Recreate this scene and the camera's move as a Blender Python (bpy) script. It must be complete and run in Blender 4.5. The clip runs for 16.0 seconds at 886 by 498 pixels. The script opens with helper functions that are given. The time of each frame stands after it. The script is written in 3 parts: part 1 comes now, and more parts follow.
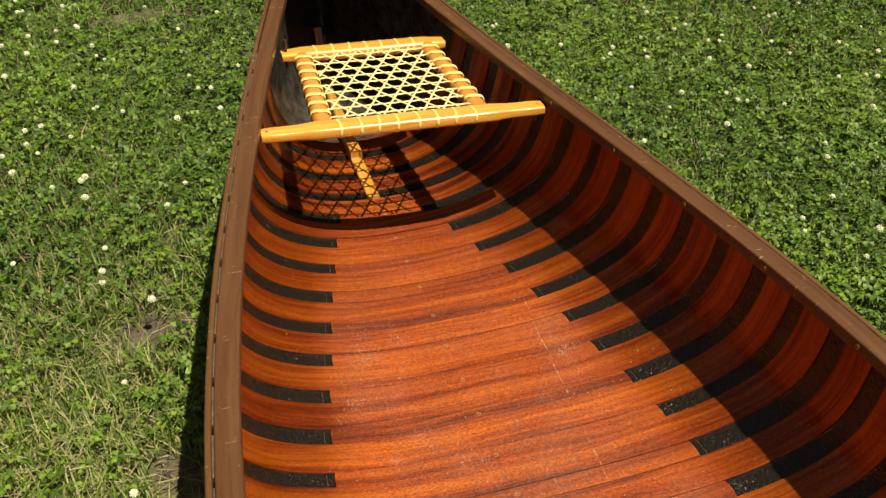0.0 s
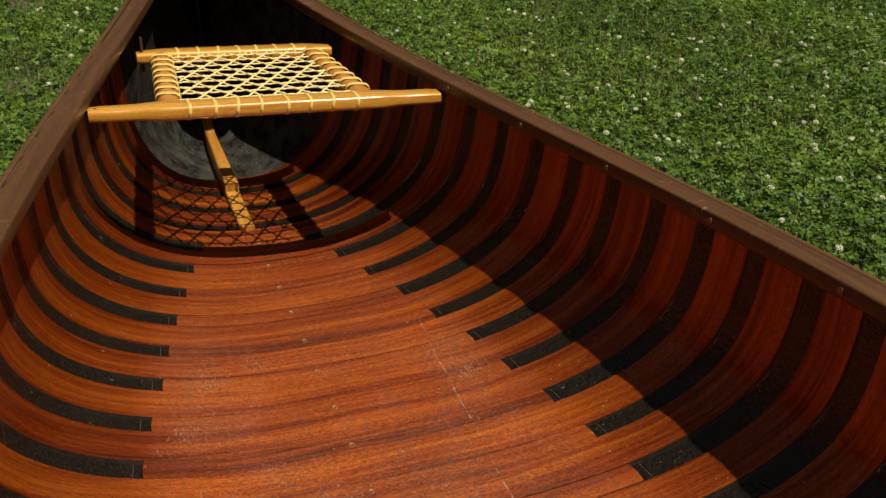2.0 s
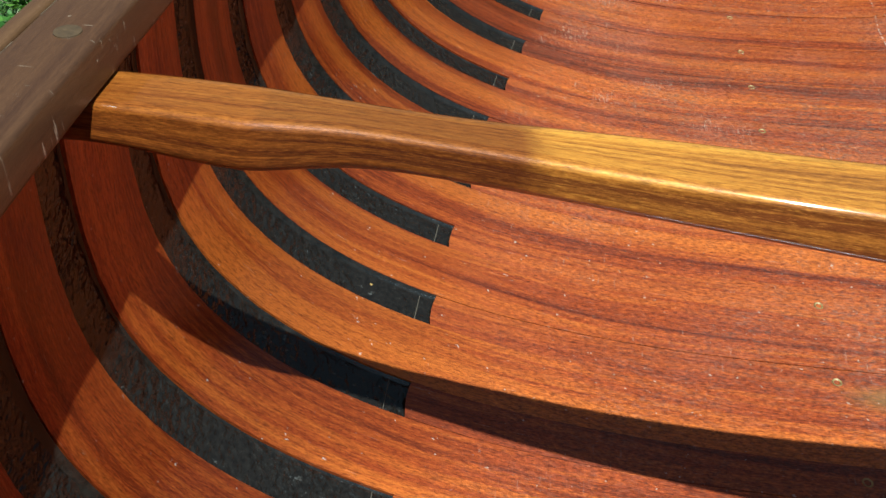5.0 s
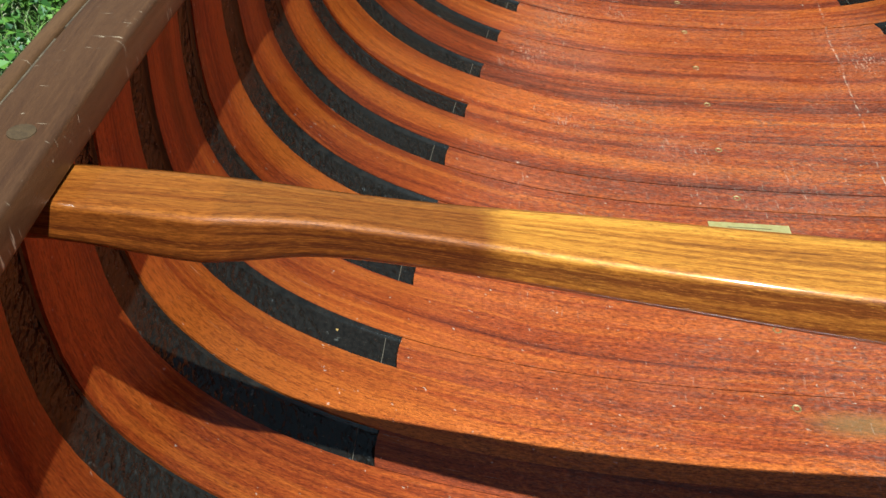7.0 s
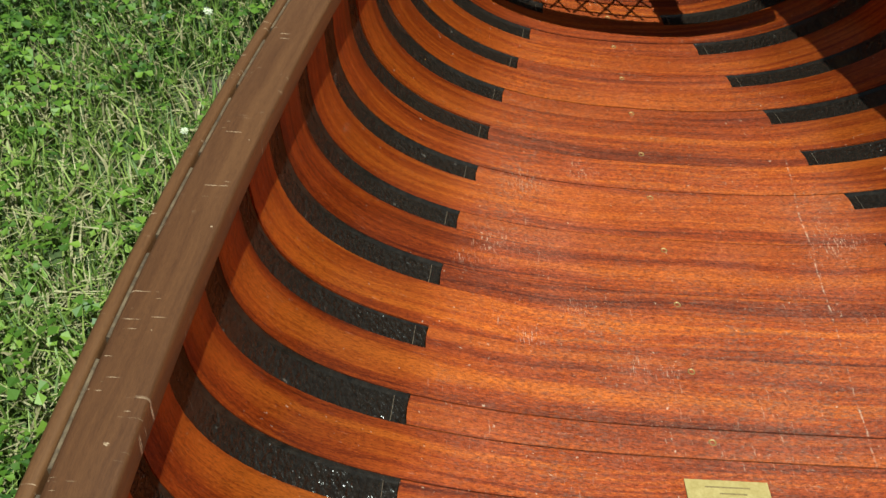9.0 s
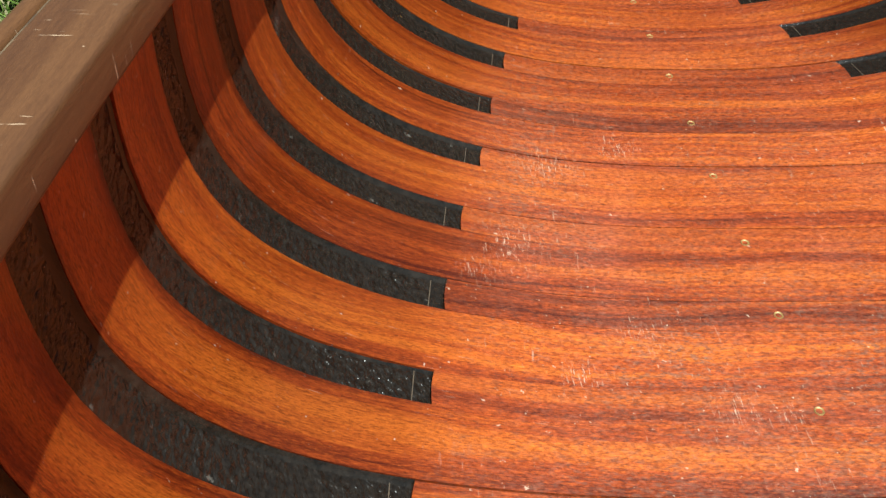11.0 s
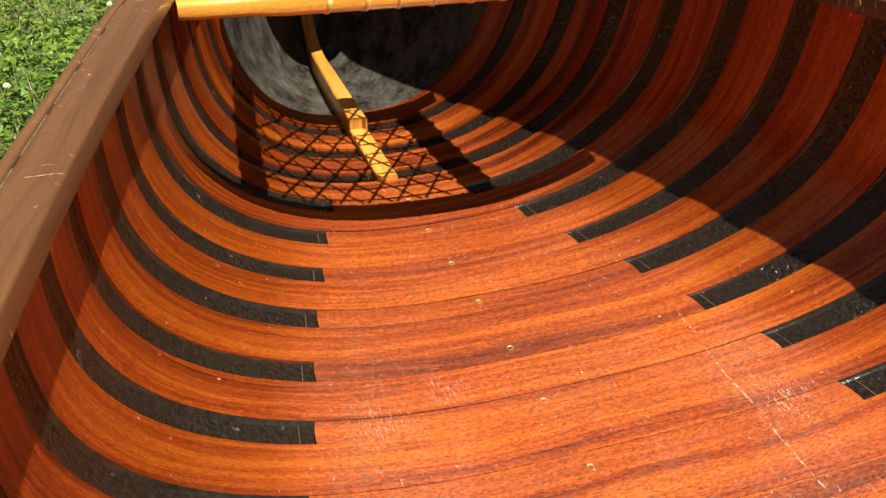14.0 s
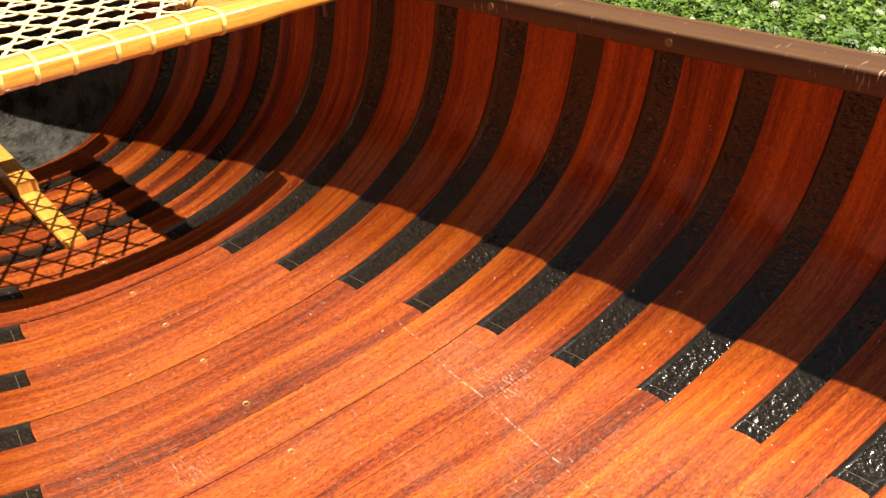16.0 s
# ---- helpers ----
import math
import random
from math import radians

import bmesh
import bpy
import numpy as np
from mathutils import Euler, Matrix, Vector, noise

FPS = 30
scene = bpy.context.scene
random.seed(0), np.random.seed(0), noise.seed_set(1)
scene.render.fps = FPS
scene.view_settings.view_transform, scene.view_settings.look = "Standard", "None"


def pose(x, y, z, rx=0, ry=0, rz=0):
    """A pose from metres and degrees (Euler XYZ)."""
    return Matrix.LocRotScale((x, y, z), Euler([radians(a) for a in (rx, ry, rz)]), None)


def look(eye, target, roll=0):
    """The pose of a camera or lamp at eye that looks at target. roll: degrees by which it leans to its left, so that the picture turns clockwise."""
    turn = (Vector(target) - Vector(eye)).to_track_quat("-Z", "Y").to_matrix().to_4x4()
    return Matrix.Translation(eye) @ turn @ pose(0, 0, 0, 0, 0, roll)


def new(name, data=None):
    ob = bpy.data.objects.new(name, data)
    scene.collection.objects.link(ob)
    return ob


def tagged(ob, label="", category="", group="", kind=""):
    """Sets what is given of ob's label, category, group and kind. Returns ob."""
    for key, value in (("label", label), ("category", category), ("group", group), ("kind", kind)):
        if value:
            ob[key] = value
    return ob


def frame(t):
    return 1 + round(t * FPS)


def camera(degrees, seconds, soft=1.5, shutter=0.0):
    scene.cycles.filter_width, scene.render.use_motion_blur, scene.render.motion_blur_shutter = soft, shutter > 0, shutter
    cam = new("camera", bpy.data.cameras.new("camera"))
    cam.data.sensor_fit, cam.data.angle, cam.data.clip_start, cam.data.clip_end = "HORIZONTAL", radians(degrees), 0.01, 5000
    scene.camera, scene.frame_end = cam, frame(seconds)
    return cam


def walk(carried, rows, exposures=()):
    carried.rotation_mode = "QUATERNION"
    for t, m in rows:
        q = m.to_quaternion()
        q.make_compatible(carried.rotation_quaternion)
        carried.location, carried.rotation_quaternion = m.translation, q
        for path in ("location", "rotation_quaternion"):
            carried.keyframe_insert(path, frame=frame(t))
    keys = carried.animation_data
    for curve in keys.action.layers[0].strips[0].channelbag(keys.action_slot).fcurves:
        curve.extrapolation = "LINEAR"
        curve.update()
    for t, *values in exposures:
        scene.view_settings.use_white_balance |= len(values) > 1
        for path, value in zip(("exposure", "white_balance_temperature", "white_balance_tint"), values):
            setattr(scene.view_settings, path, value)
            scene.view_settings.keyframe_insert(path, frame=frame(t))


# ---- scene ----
# camera and its walk
cam = camera(51.3, 16.0)
PATH = [
    (0, (-0.4136, -0.6998, 1.1856), (0.0694, 0.7499, 0.0565), 1.37),
    (0.5, (-0.3711, -0.6497, 1.0966), (0.3183, 0.8011, 0.0817), 4.2),
    (1, (-0.3706, -0.6126, 0.998), (0.1506, 0.9747, 0.093), 3.49),
    (1.5, (-0.2717, -0.6061, 0.8851), (0.2234, 1.0684, 0.1363), 4.53),
    (2, (-0.2635, -0.6072, 0.7766), (0.3764, 0.9812, -0.0464), 2.25),
    (2.5, (-0.2622, -0.6149, 0.6969), (0.3435, 0.9474, -0.1989), -0.52),
    (3, (-0.2533, -0.6277, 0.6298), (0.2196, 0.9026, -0.3923), -1.61),
    (3.5, (-0.2514, -0.6173, 0.587), (0.0325, 0.925, -0.4856), 1.14),
    (4, (-0.2473, -0.6135, 0.5561), (-0.2708, 0.9443, -0.5314), 1.71),
    (4.2, (-0.259, -0.619, 0.5329), (-0.3947, 0.9144, -0.5807), 1.66),
    (6.3, (-0.2413, -0.6212, 0.5294), (-0.3701, 0.8273, -0.6935), 2.35),
    (6.5, (-0.2408, -0.622, 0.5341), (-0.3475, 0.833, -0.6831), 1.22),
    (7, (-0.2546, -0.6, 0.5622), (-0.3209, 0.8651, -0.6456), 1.86),
    (7.5, (-0.3019, -0.5569, 0.6172), (-0.1814, 0.8151, -0.6916), 8.03),
    (8, (-0.3507, -0.527, 0.6699), (-0.1211, 0.7745, -0.6952), 9.54),
    (8.5, (-0.3025, -0.4513, 0.7055), (-0.1687, 0.8897, -0.6338), 7.55),
    (8.7, (-0.296, -0.4204, 0.7307), (-0.2107, 0.9646, -0.5672), 5.95),
    (10.8, (-0.3071, -0.1765, 0.5328), (-0.2147, 1.2586, -0.7089), 3.45),
    (11, (-0.2997, -0.1753, 0.5195), (-0.187, 1.2693, -0.7096), 2.7),
    (11.5, (-0.3033, -0.1568, 0.5305), (-0.1413, 1.2757, -0.707), 3.05),
    (12, (-0.2933, -0.1438, 0.5442), (-0.0371, 1.2732, -0.6953), 2.41),
    (12.5, (-0.3009, -0.1304, 0.5282), (0.1745, 1.2838, -0.6482), 3.38),
    (13, (-0.3052, -0.1286, 0.5463), (0.2246, 1.3643, -0.5028), 1.9),
    (13.5, (-0.3161, -0.1288, 0.5589), (0.1858, 1.4214, -0.4182), 0.74),
    (14, (-0.3039, -0.1239, 0.5742), (0.2133, 1.4542, -0.3489), -0.45),
    (14.5, (-0.2868, -0.1268, 0.5801), (0.3162, 1.4663, -0.2617), -2.18),
    (15, (-0.2928, -0.1127, 0.5889), (0.4852, 1.396, -0.2646), -2.67),
    (15.5, (-0.2836, -0.1023, 0.5968), (0.6001, 1.3435, -0.2628), -2.81),
    (16, (-0.2662, -0.1007, 0.6417), (0.7117, 1.1727, -0.3743), -4.14),
]
walk(cam, [(t, look(eye, target, roll)) for t, eye, target, roll in PATH],
     [(0, 0.88, 6900, 8), (0.5, 0.5, 6900, 7), (1, 0.42, 6900, 7), (1.5, 0.27, 6900, 6), (2, 0.2, 6600, 6), (2.5, 0.38, 6400, 6), (3, 0.64, 6000, 4), (3.5, 0.66, 5700, 3), (4.2, 0.8, 4750, -5),
      (6.3, 1.2, 4400, -10), (7.5, 0.94, 4900, -7), (8.7, 0.86, 5400, -5), (10.8, 1.34, 5250, 0), (11.5, 1.14, 5500, 4), (12, 0.94, 5850, 6), (12.5, 0.88, 6100, 7), (13.5, 1.32, 6500, 9),
      (14.5, 1.64, 6450, 10), (16, 1.70, 6450, 10)])

# ---- light ----
SUN = Vector((0.212, -0.385, 1.0)).normalized()          # towards the sun
world = bpy.data.worlds.new("world")
scene.world = world
world.use_nodes = True
sky = world.node_tree.nodes.new("ShaderNodeTexSky")
sky.sky_type, sky.sun_disc = "NISHITA", False
sky.sun_elevation, sky.sun_rotation = math.asin(SUN.z), math.atan2(SUN.x, SUN.y)
sky.dust_density = 4.0                                    # a hazy summer sky
haze = world.node_tree.nodes.new("ShaderNodeHueSaturation")
haze.inputs["Saturation"].default_value = 0.06
world.node_tree.links.new(sky.outputs[0], haze.inputs["Color"])
world.node_tree.links.new(haze.outputs[0], world.node_tree.nodes["Background"].inputs[0])
world.node_tree.nodes["Background"].inputs[1].default_value = 0.0175
sun = new("sun", bpy.data.lights.new("sun", "SUN"))
sun.data.energy, sun.data.angle, sun.data.color = 5.0, radians(0.55), (1.0, 0.92, 0.74)
sun.matrix_world = Matrix.Translation((0, -3, 6)) @ (-SUN).to_track_quat("-Z", "Y").to_matrix().to_4x4()


# ---- materials ----
class Nodes:
    """A new node material, with short calls for its nodes."""

    def __init__(self, name):
        self.mat = bpy.data.materials.new(name)
        self.mat.use_nodes = True
        self.tree = self.mat.node_tree
        self.bsdf = self.tree.nodes["Principled BSDF"]

    def put(self, socket, value):
        if isinstance(value, bpy.types.NodeSocket):
            self.tree.links.new(value, socket)
        else:
            socket.default_value = value

    def node(self, kind, inputs=(), out=0, **settings):
        n = self.tree.nodes.new("ShaderNode" + kind)
        for key, value in settings.items():
            setattr(n, key, value)
        for key, value in dict(inputs).items():
            self.put(n.inputs[key], value)
        return n.outputs[out]

    def math(self, op, a, b=0.0, c=0.0):
        return self.node("Math", {0: a, 1: b, 2: c}, operation=op)

    def mix(self, f, a, b, blend="MIX"):
        n = self.tree.nodes.new("ShaderNodeMix")
        n.data_type, n.blend_type = "RGBA", blend
        self.put(n.inputs[0], f), self.put(n.inputs[6], a), self.put(n.inputs[7], b)
        return n.outputs[2]

    def noise(self, vec, scale, detail=4.0, rough=0.55, out=0):
        return self.node("TexNoise", {"Vector": vec, "Scale": scale, "Detail": detail, "Roughness": rough}, out)

    def map(self, vec, scale=(1, 1, 1), loc=(0, 0, 0)):
        return self.node("Mapping", {"Vector": vec, "Scale": scale, "Location": loc})

    def ramp(self, f, *stops):
        n = self.tree.nodes.new("ShaderNodeValToRGB")
        while len(n.color_ramp.elements) < len(stops):
            n.color_ramp.elements.new(0.5)
        for e, (at, c) in zip(n.color_ramp.elements, stops):
            e.position, e.color = at, (*c, 1) if len(c) == 3 else c
        self.put(n.inputs[0], f)
        return n.outputs[0]

    def step(self, f, lo, hi):
        n = self.tree.nodes.new("ShaderNodeMapRange")
        self.put(n.inputs[0], f), self.put(n.inputs[1], lo), self.put(n.inputs[2], hi)
        return n.outputs[0]

    def bump(self, height, strength, distance):
        self.put(self.bsdf.inputs["Normal"], self.node("Bump", {"Height": height, "Strength": strength, "Distance": distance}))

    def set(self, **values):
        for key, value in values.items():
            self.put(self.bsdf.inputs[key.replace("_", " ")], value)
        return self.mat


def rgb(r, g, b):
    return (r, g, b, 1.0)


def wood(name, dark, mid, light, gloss=0.3, grain=1.0, coat=0.4, worn=0.0, ends=0.0, marked=0.0, pore=0.5, fibre=0.0, gloss_coat=0.15, wavy=1.5):
    """Varnished wood with its grain along U (metres); worn: pale scuffs."""
    m = Nodes(name)
    uv = m.node("UVMap", uv_map="uv")
    rnd = m.node("ObjectInfo", out=5)
    shift = m.node("CombineXYZ", {0: m.math("MULTIPLY", rnd, 7.3), 1: m.math("MULTIPLY", rnd, 31.7), 2: m.math("MULTIPLY", rnd, 11.1)})
    p = m.node("VectorMath", {0: uv, 1: shift}, operation="ADD")
    wave = m.noise(m.map(p, (1.6, 5.0, 1)), 2.0, 2)
    bent = m.node("VectorMath", {0: p, 1: m.node("CombineXYZ", {1: m.math("MULTIPLY", wave, 0.035)})}, operation="ADD")
    bands = m.noise(m.map(bent, (0.9 * grain, 44.0 * grain, 1)), 1.0, 3, 0.5)
    fine = m.noise(m.map(bent, (14.0, 330.0, 1)), 1.0, 4, 0.65)
    pores = m.noise(m.map(p, (170.0, 1250.0, 1)), 1.0, 4, 0.7)
    large = m.noise(m.map(p, (3.0, 6.0, 1)), 1.0, 2)
    streaks = m.noise(m.map(bent, (2.2, 150.0 * grain, 1), (3, 1, 0)), 1.0, 3, 0.6)
    f = m.math("ADD", m.math("MULTIPLY", bands, 0.46), m.math("ADD", m.math("MULTIPLY", streaks, 0.32), m.math("MULTIPLY", fine, 0.22)))
    f = m.math("ADD", f, m.math("MULTIPLY", m.math("SUBTRACT", large, 0.5), 0.14))
    col = m.ramp(f, (0.375, dark), (0.475, mid), (0.585, light))
    col = m.mix(m.math("MULTIPLY", m.step(pores, 0.50, 0.64), pore), col, rgb(*[c * (0.75 if worn else 0.4) for c in dark]))
    col = m.mix(m.math("MULTIPLY", m.step(pores, 0.46, 0.34), 0.5 * pore), col, rgb(*[min(1.0, c * 1.5) for c in light]))
    mottle = m.noise(m.map(p, (380.0, 1300.0, 1)), 1.0, 4, 0.75)
    col = m.mix(1.0, col, m.ramp(mottle, (0.3, tuple(1 - c * pore for c in (0.62, 0.68, 0.70))), (0.5, (1, 1, 1)), (0.7, tuple(1 + c * pore for c in (0.46, 0.50, 0.42)))), "MULTIPLY")
    tint = m.ramp(rnd, (0.0, (0.88, 0.82, 0.8)), (0.5, (1, 1, 1)), (1.0, (1.06, 1.05, 1.0)))
    col = m.mix(1.0, col, tint, "MULTIPLY")
    if ends:                    # weaker silky gleam towards both ends, painted into the colour as a darker tone
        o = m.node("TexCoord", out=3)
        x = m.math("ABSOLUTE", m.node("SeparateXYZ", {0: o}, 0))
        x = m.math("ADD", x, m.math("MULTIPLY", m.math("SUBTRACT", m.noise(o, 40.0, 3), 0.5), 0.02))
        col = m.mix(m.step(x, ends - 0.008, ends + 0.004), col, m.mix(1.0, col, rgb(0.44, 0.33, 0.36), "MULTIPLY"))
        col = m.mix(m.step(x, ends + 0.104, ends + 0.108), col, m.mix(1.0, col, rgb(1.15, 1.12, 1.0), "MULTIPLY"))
    rough = m.math("ADD", gloss, m.math("MULTIPLY", large, 0.15))
    if marked:                  # short thin scratches
        o = m.node("TexCoord", out=3)
        a = m.noise(m.node("Mapping", {"Vector": o, "Rotation": (0, 0, 0.5), "Scale": (30, 420, 30)}), 1.0, 3, 0.6)
        b = m.noise(m.node("Mapping", {"Vector": o, "Rotation": (0, 0, -0.8), "Scale": (35, 380, 30)}), 1.0, 3, 0.6)
        where = m.step(m.noise(o, 22.0, 2), 0.49, 0.56)
        mark = m.math("MULTIPLY", m.math("MAXIMUM", m.step(a, 0.665, 0.69), m.step(b, 0.675, 0.70)), where)
        mark = m.math("MAXIMUM", mark, m.math("MULTIPLY", m.step(m.noise(o, 150.0, 3, 0.6), 0.72, 0.75), 0.7))
        col = m.mix(m.math("MULTIPLY", mark, marked), col, rgb(0.42, 0.30, 0.20))
        rough = m.math("ADD", rough, m.math("MULTIPLY", m.noise(o, 9.0, 4), 0.12))
    if worn:
        o = m.node("TexCoord", out=3)
        xyz = m.node("SeparateXYZ", {0: o})
        # rubbed, milky varnish over the middle of the floor
        haze = m.math("MULTIPLY", m.step(m.noise(o, 7.0, 6, 0.7), 0.45, 0.75), 0.10 * worn)
        low = m.step(xyz.node.outputs[2], 0.085, 0.06)
        mid_y = m.step(m.math("ABSOLUTE", m.math("SUBTRACT", xyz.node.outputs[1], 0.22)), 0.85, 0.2)
        haze = m.math("MULTIPLY", m.math("MULTIPLY", haze, low), mid_y)
        col = m.mix(haze, col, rgb(0.36, 0.17, 0.13))
        # ingrained dirt and crazed varnish
        patch = m.math("MULTIPLY", m.step(m.noise(o, 5.0, 4, 0.6), 0.40, 0.62), m.math("MULTIPLY", low, mid_y))
        crazed = m.noise(m.node("Mapping", {"Vector": o, "Rotation": (0, 0, 0.7), "Scale": (150, 330, 200)}), 1.0, 5, 0.75)
        col = m.mix(m.math("MULTIPLY", m.step(crazed, 0.46, 0.62), m.math("ADD", m.math("MULTIPLY", patch, 0.60), m.math("MULTIPLY", low, 0.12))), col, rgb(0.115, 0.066, 0.045))
        col = m.mix(m.math("MULTIPLY", m.step(crazed, 0.44, 0.30), m.math("MULTIPLY", patch, 0.5)), col, rgb(0.30, 0.12, 0.06))
        rubbed = m.noise(m.node("Mapping", {"Vector": o, "Rotation": (0, 0, -0.3), "Scale": (230, 420, 230)}), 1.0, 4, 0.75)
        grainy = m.ramp(rubbed, (0.34, (0.48, 0.42, 0.44)), (0.5, (1, 1, 1)), (0.66, (1.46, 1.52, 1.7)))
        col = m.mix(m.math("MULTIPLY", low, 0.85), col, m.mix(1.0, col, grainy, "MULTIPLY"))
        # an old yellowish stain behind the thwart
        d = m.node("VectorMath", {0: m.map(o, (1, 3.2, 1), (-0.035, 0.467, -0.048))}, 1, operation="LENGTH")
        col = m.mix(m.math("MULTIPLY", m.step(m.math("ADD", d, m.math("MULTIPLY", crazed, 0.05)), 0.075, 0.04), 0.6), col, rgb(0.17, 0.095, 0.028))
        # short pale scuffs in clusters, turned two ways
        cl = m.step(m.noise(o, 6.5, 2), 0.51, 0.63)
        s1 = m.step(m.noise(m.map(o, (60, 190, 60)), 1.0, 5, 0.75), 0.63, 0.68)
        s2 = m.step(m.noise(m.node("Mapping", {"Vector": o, "Rotation": (0, 0, 0.9), "Scale": (330, 40, 60)}), 1.0, 4, 0.7), 0.645, 0.69)
        s3 = m.step(m.noise(m.node("Mapping", {"Vector": o, "Rotation": (0, 0, -0.6), "Scale": (420, 60, 60)}), 1.0, 3, 0.7), 0.655, 0.69)
        cl2 = m.step(m.noise(o, 11.0, 3), 0.47, 0.58)
        scuff = m.math("MAXIMUM", m.math("MULTIPLY", m.math("MAXIMUM", s1, s2), cl), m.math("MULTIPLY", m.math("MULTIPLY", s3, cl2), mid_y))
        scuff = m.math("MULTIPLY", scuff, m.math("MULTIPLY", low, 0.42))
        # one long dashed scrape along the floor
        along = m.math("ADD", m.math("MULTIPLY", xyz.node.outputs[1], 0.070), 0.129)
        wob = m.math("MULTIPLY", m.math("SUBTRACT", m.noise(o, 12.0, 3), 0.5), 0.012)
        off = m.math("ABSOLUTE", m.math("SUBTRACT", m.math("SUBTRACT", xyz.node.outputs[0], along), wob))
        line = m.math("MULTIPLY", m.math("MULTIPLY", m.step(off, 0.0012, 0.0004), 0.7), m.math("MULTIPLY", m.step(m.noise(o, 150.0, 4, 0.75), 0.46, 0.56), m.step(m.noise(o, 28.0, 2), 0.38, 0.55)))
        line = m.math("MULTIPLY", line, m.step(m.math("ABSOLUTE", m.math("SUBTRACT", xyz.node.outputs[1], 0.34)), 0.24, 0.2))
        # rubbed spots of fine nicks beside the strip ends
        nicks = 0.0
        for turn in (0.25, -0.5, 1.1):
            n = m.noise(m.node("Mapping", {"Vector": o, "Rotation": (0, 0, turn), "Location": (turn, 3, 1), "Scale": (620, 75, 60)}), 1.0, 4, 0.7)
            nicks = m.math("MAXIMUM", nicks, m.step(n, 0.615, 0.68))
        for cx, cy, r in ((-0.164, 0.484, 0.028), (-0.206, 0.363, 0.03), (-0.233, 0.331, 0.022), (-0.09, 0.52, 0.024), (-0.066, 0.214, 0.02), (-0.169, 0.238, 0.014),
                          (-0.03, 0.21, 0.016), (-0.116, 0.282, 0.02), (-0.23, 0.655, 0.016), (0.190, 0.405, 0.030), (0.218, 0.395, 0.016), (-0.19, 0.629, 0.012), (-0.225, 0.763, 0.014)):
            d = m.node("VectorMath", {0: o, 1: (cx, cy, 0.055)}, 1, operation="DISTANCE")
            spot = m.math("MULTIPLY", m.step(d, r * 1.3, r * 0.4), nicks)
            line = m.math("MAXIMUM", line, spot)
        specks = m.math("MULTIPLY", m.step(m.noise(o, 190.0, 3, 0.6), 0.695, 0.725), 0.8)
        for turn, at in ((0.35, 0.0), (-0.45, 5.0), (1.2, 9.0)):
            hair = m.node("Mapping", {"Vector": o, "Rotation": (0, 0, turn), "Location": (at, at, at), "Scale": (22, 620, 22)})
            hair = m.math("MULTIPLY", m.step(m.noise(hair, 1.0, 3, 0.65), 0.70, 0.725), m.step(m.noise(m.map(o, (1, 1, 1), (at, 2, 3)), 17.0, 2), 0.50, 0.58))
            specks = m.math("MAXIMUM", specks, m.math("MULTIPLY", hair, 0.4))
        scuff = m.math("MAXIMUM", m.math("MAXIMUM", scuff, line), specks)
        col = m.mix(m.math("MULTIPLY", scuff, 0.7 * worn), col, rgb(0.52, 0.38, 0.28))
        rough = m.math("ADD", rough, m.math("MULTIPLY", m.math("ADD", scuff, haze), 0.35))
    relief = m.math("ADD", m.math("MULTIPLY", bands, 0.6), m.math("MULTIPLY", pores, 0.4))
    if worn:
        relief = m.math("ADD", relief, m.math("MULTIPLY", rubbed, m.math("ADD", 0.3, m.math("MULTIPLY", low, 1.2))))
    if fibre:                   # the fibres rise and dip along the board
        relief = m.math("ADD", relief, m.math("MULTIPLY", m.noise(m.map(p, (13.0, 9.0, 1)), 1.0, 2), wavy))
    m.bump(relief, 0.45, 0.0010)
    if fibre:                   # the silky, wood-coloured gleam across the fibres under the varnish
        m.set(Metallic=m.math("MULTIPLY", m.math("SUBTRACT", 1.0, m.math("MULTIPLY", m.math("MULTIPLY", low, mid_y), 0.7)), fibre) if worn else fibre, Anisotropic=0.6, Anisotropic_Rotation=0.25, Tangent=m.node("Tangent", direction_type="UV_MAP", uv_map="uv"))
        m.put(m.bsdf.inputs["Coat Normal"], m.node("Bump", {"Height": m.math("ADD", large, m.math("MULTIPLY", pores, 0.14 if worn else 0.0)), "Strength": 0.25, "Distance": 0.002}))
    return m.set(Base_Color=col, Roughness=rough, Coat_Weight=coat, Coat_Roughness=gloss_coat if fibre else 0.2, Specular_IOR_Level=0.1 if fibre else 0.35)


def resin(name):
    """Black, brushed-on resin with a wavy glossy skin."""
    m = Nodes(name)
    o = m.node("TexCoord", out=3)
    lumps = m.noise(m.node("Mapping", {"Vector": o, "Rotation": (0.3, 0.2, 0.5), "Scale": (230, 150, 170)}), 1.0, 2, 0.5)
    brushed = m.step(m.noise(o, 16.0, 3), 0.35, 0.62)
    fine = m.noise(o, 260.0, 3)
    col = m.mix(m.step(fine, 0.35, 0.8), rgb(0.0062, 0.0044, 0.0033), rgb(0.0145, 0.0105, 0.0078))
    col = m.mix(m.math("MULTIPLY", m.step(m.noise(o, 60.0, 4, 0.7), 0.66, 0.72), 0.22), col, rgb(0.25, 0.22, 0.19))
    col = m.mix(m.step(m.noise(m.map(o, (1, 1, 1), (3, 5, 7)), 85.0, 2, 0.5), 0.775, 0.785), col, rgb(0.30, 0.17, 0.05))
    m.bump(lumps, m.math("ADD", 0.25, m.math("MULTIPLY", brushed, 0.75)), 0.0042)
    return m.set(Base_Color=col, Roughness=m.math("ADD", 0.15, m.math("MULTIPLY", fine, 0.18)), Specular_IOR_Level=0.5)


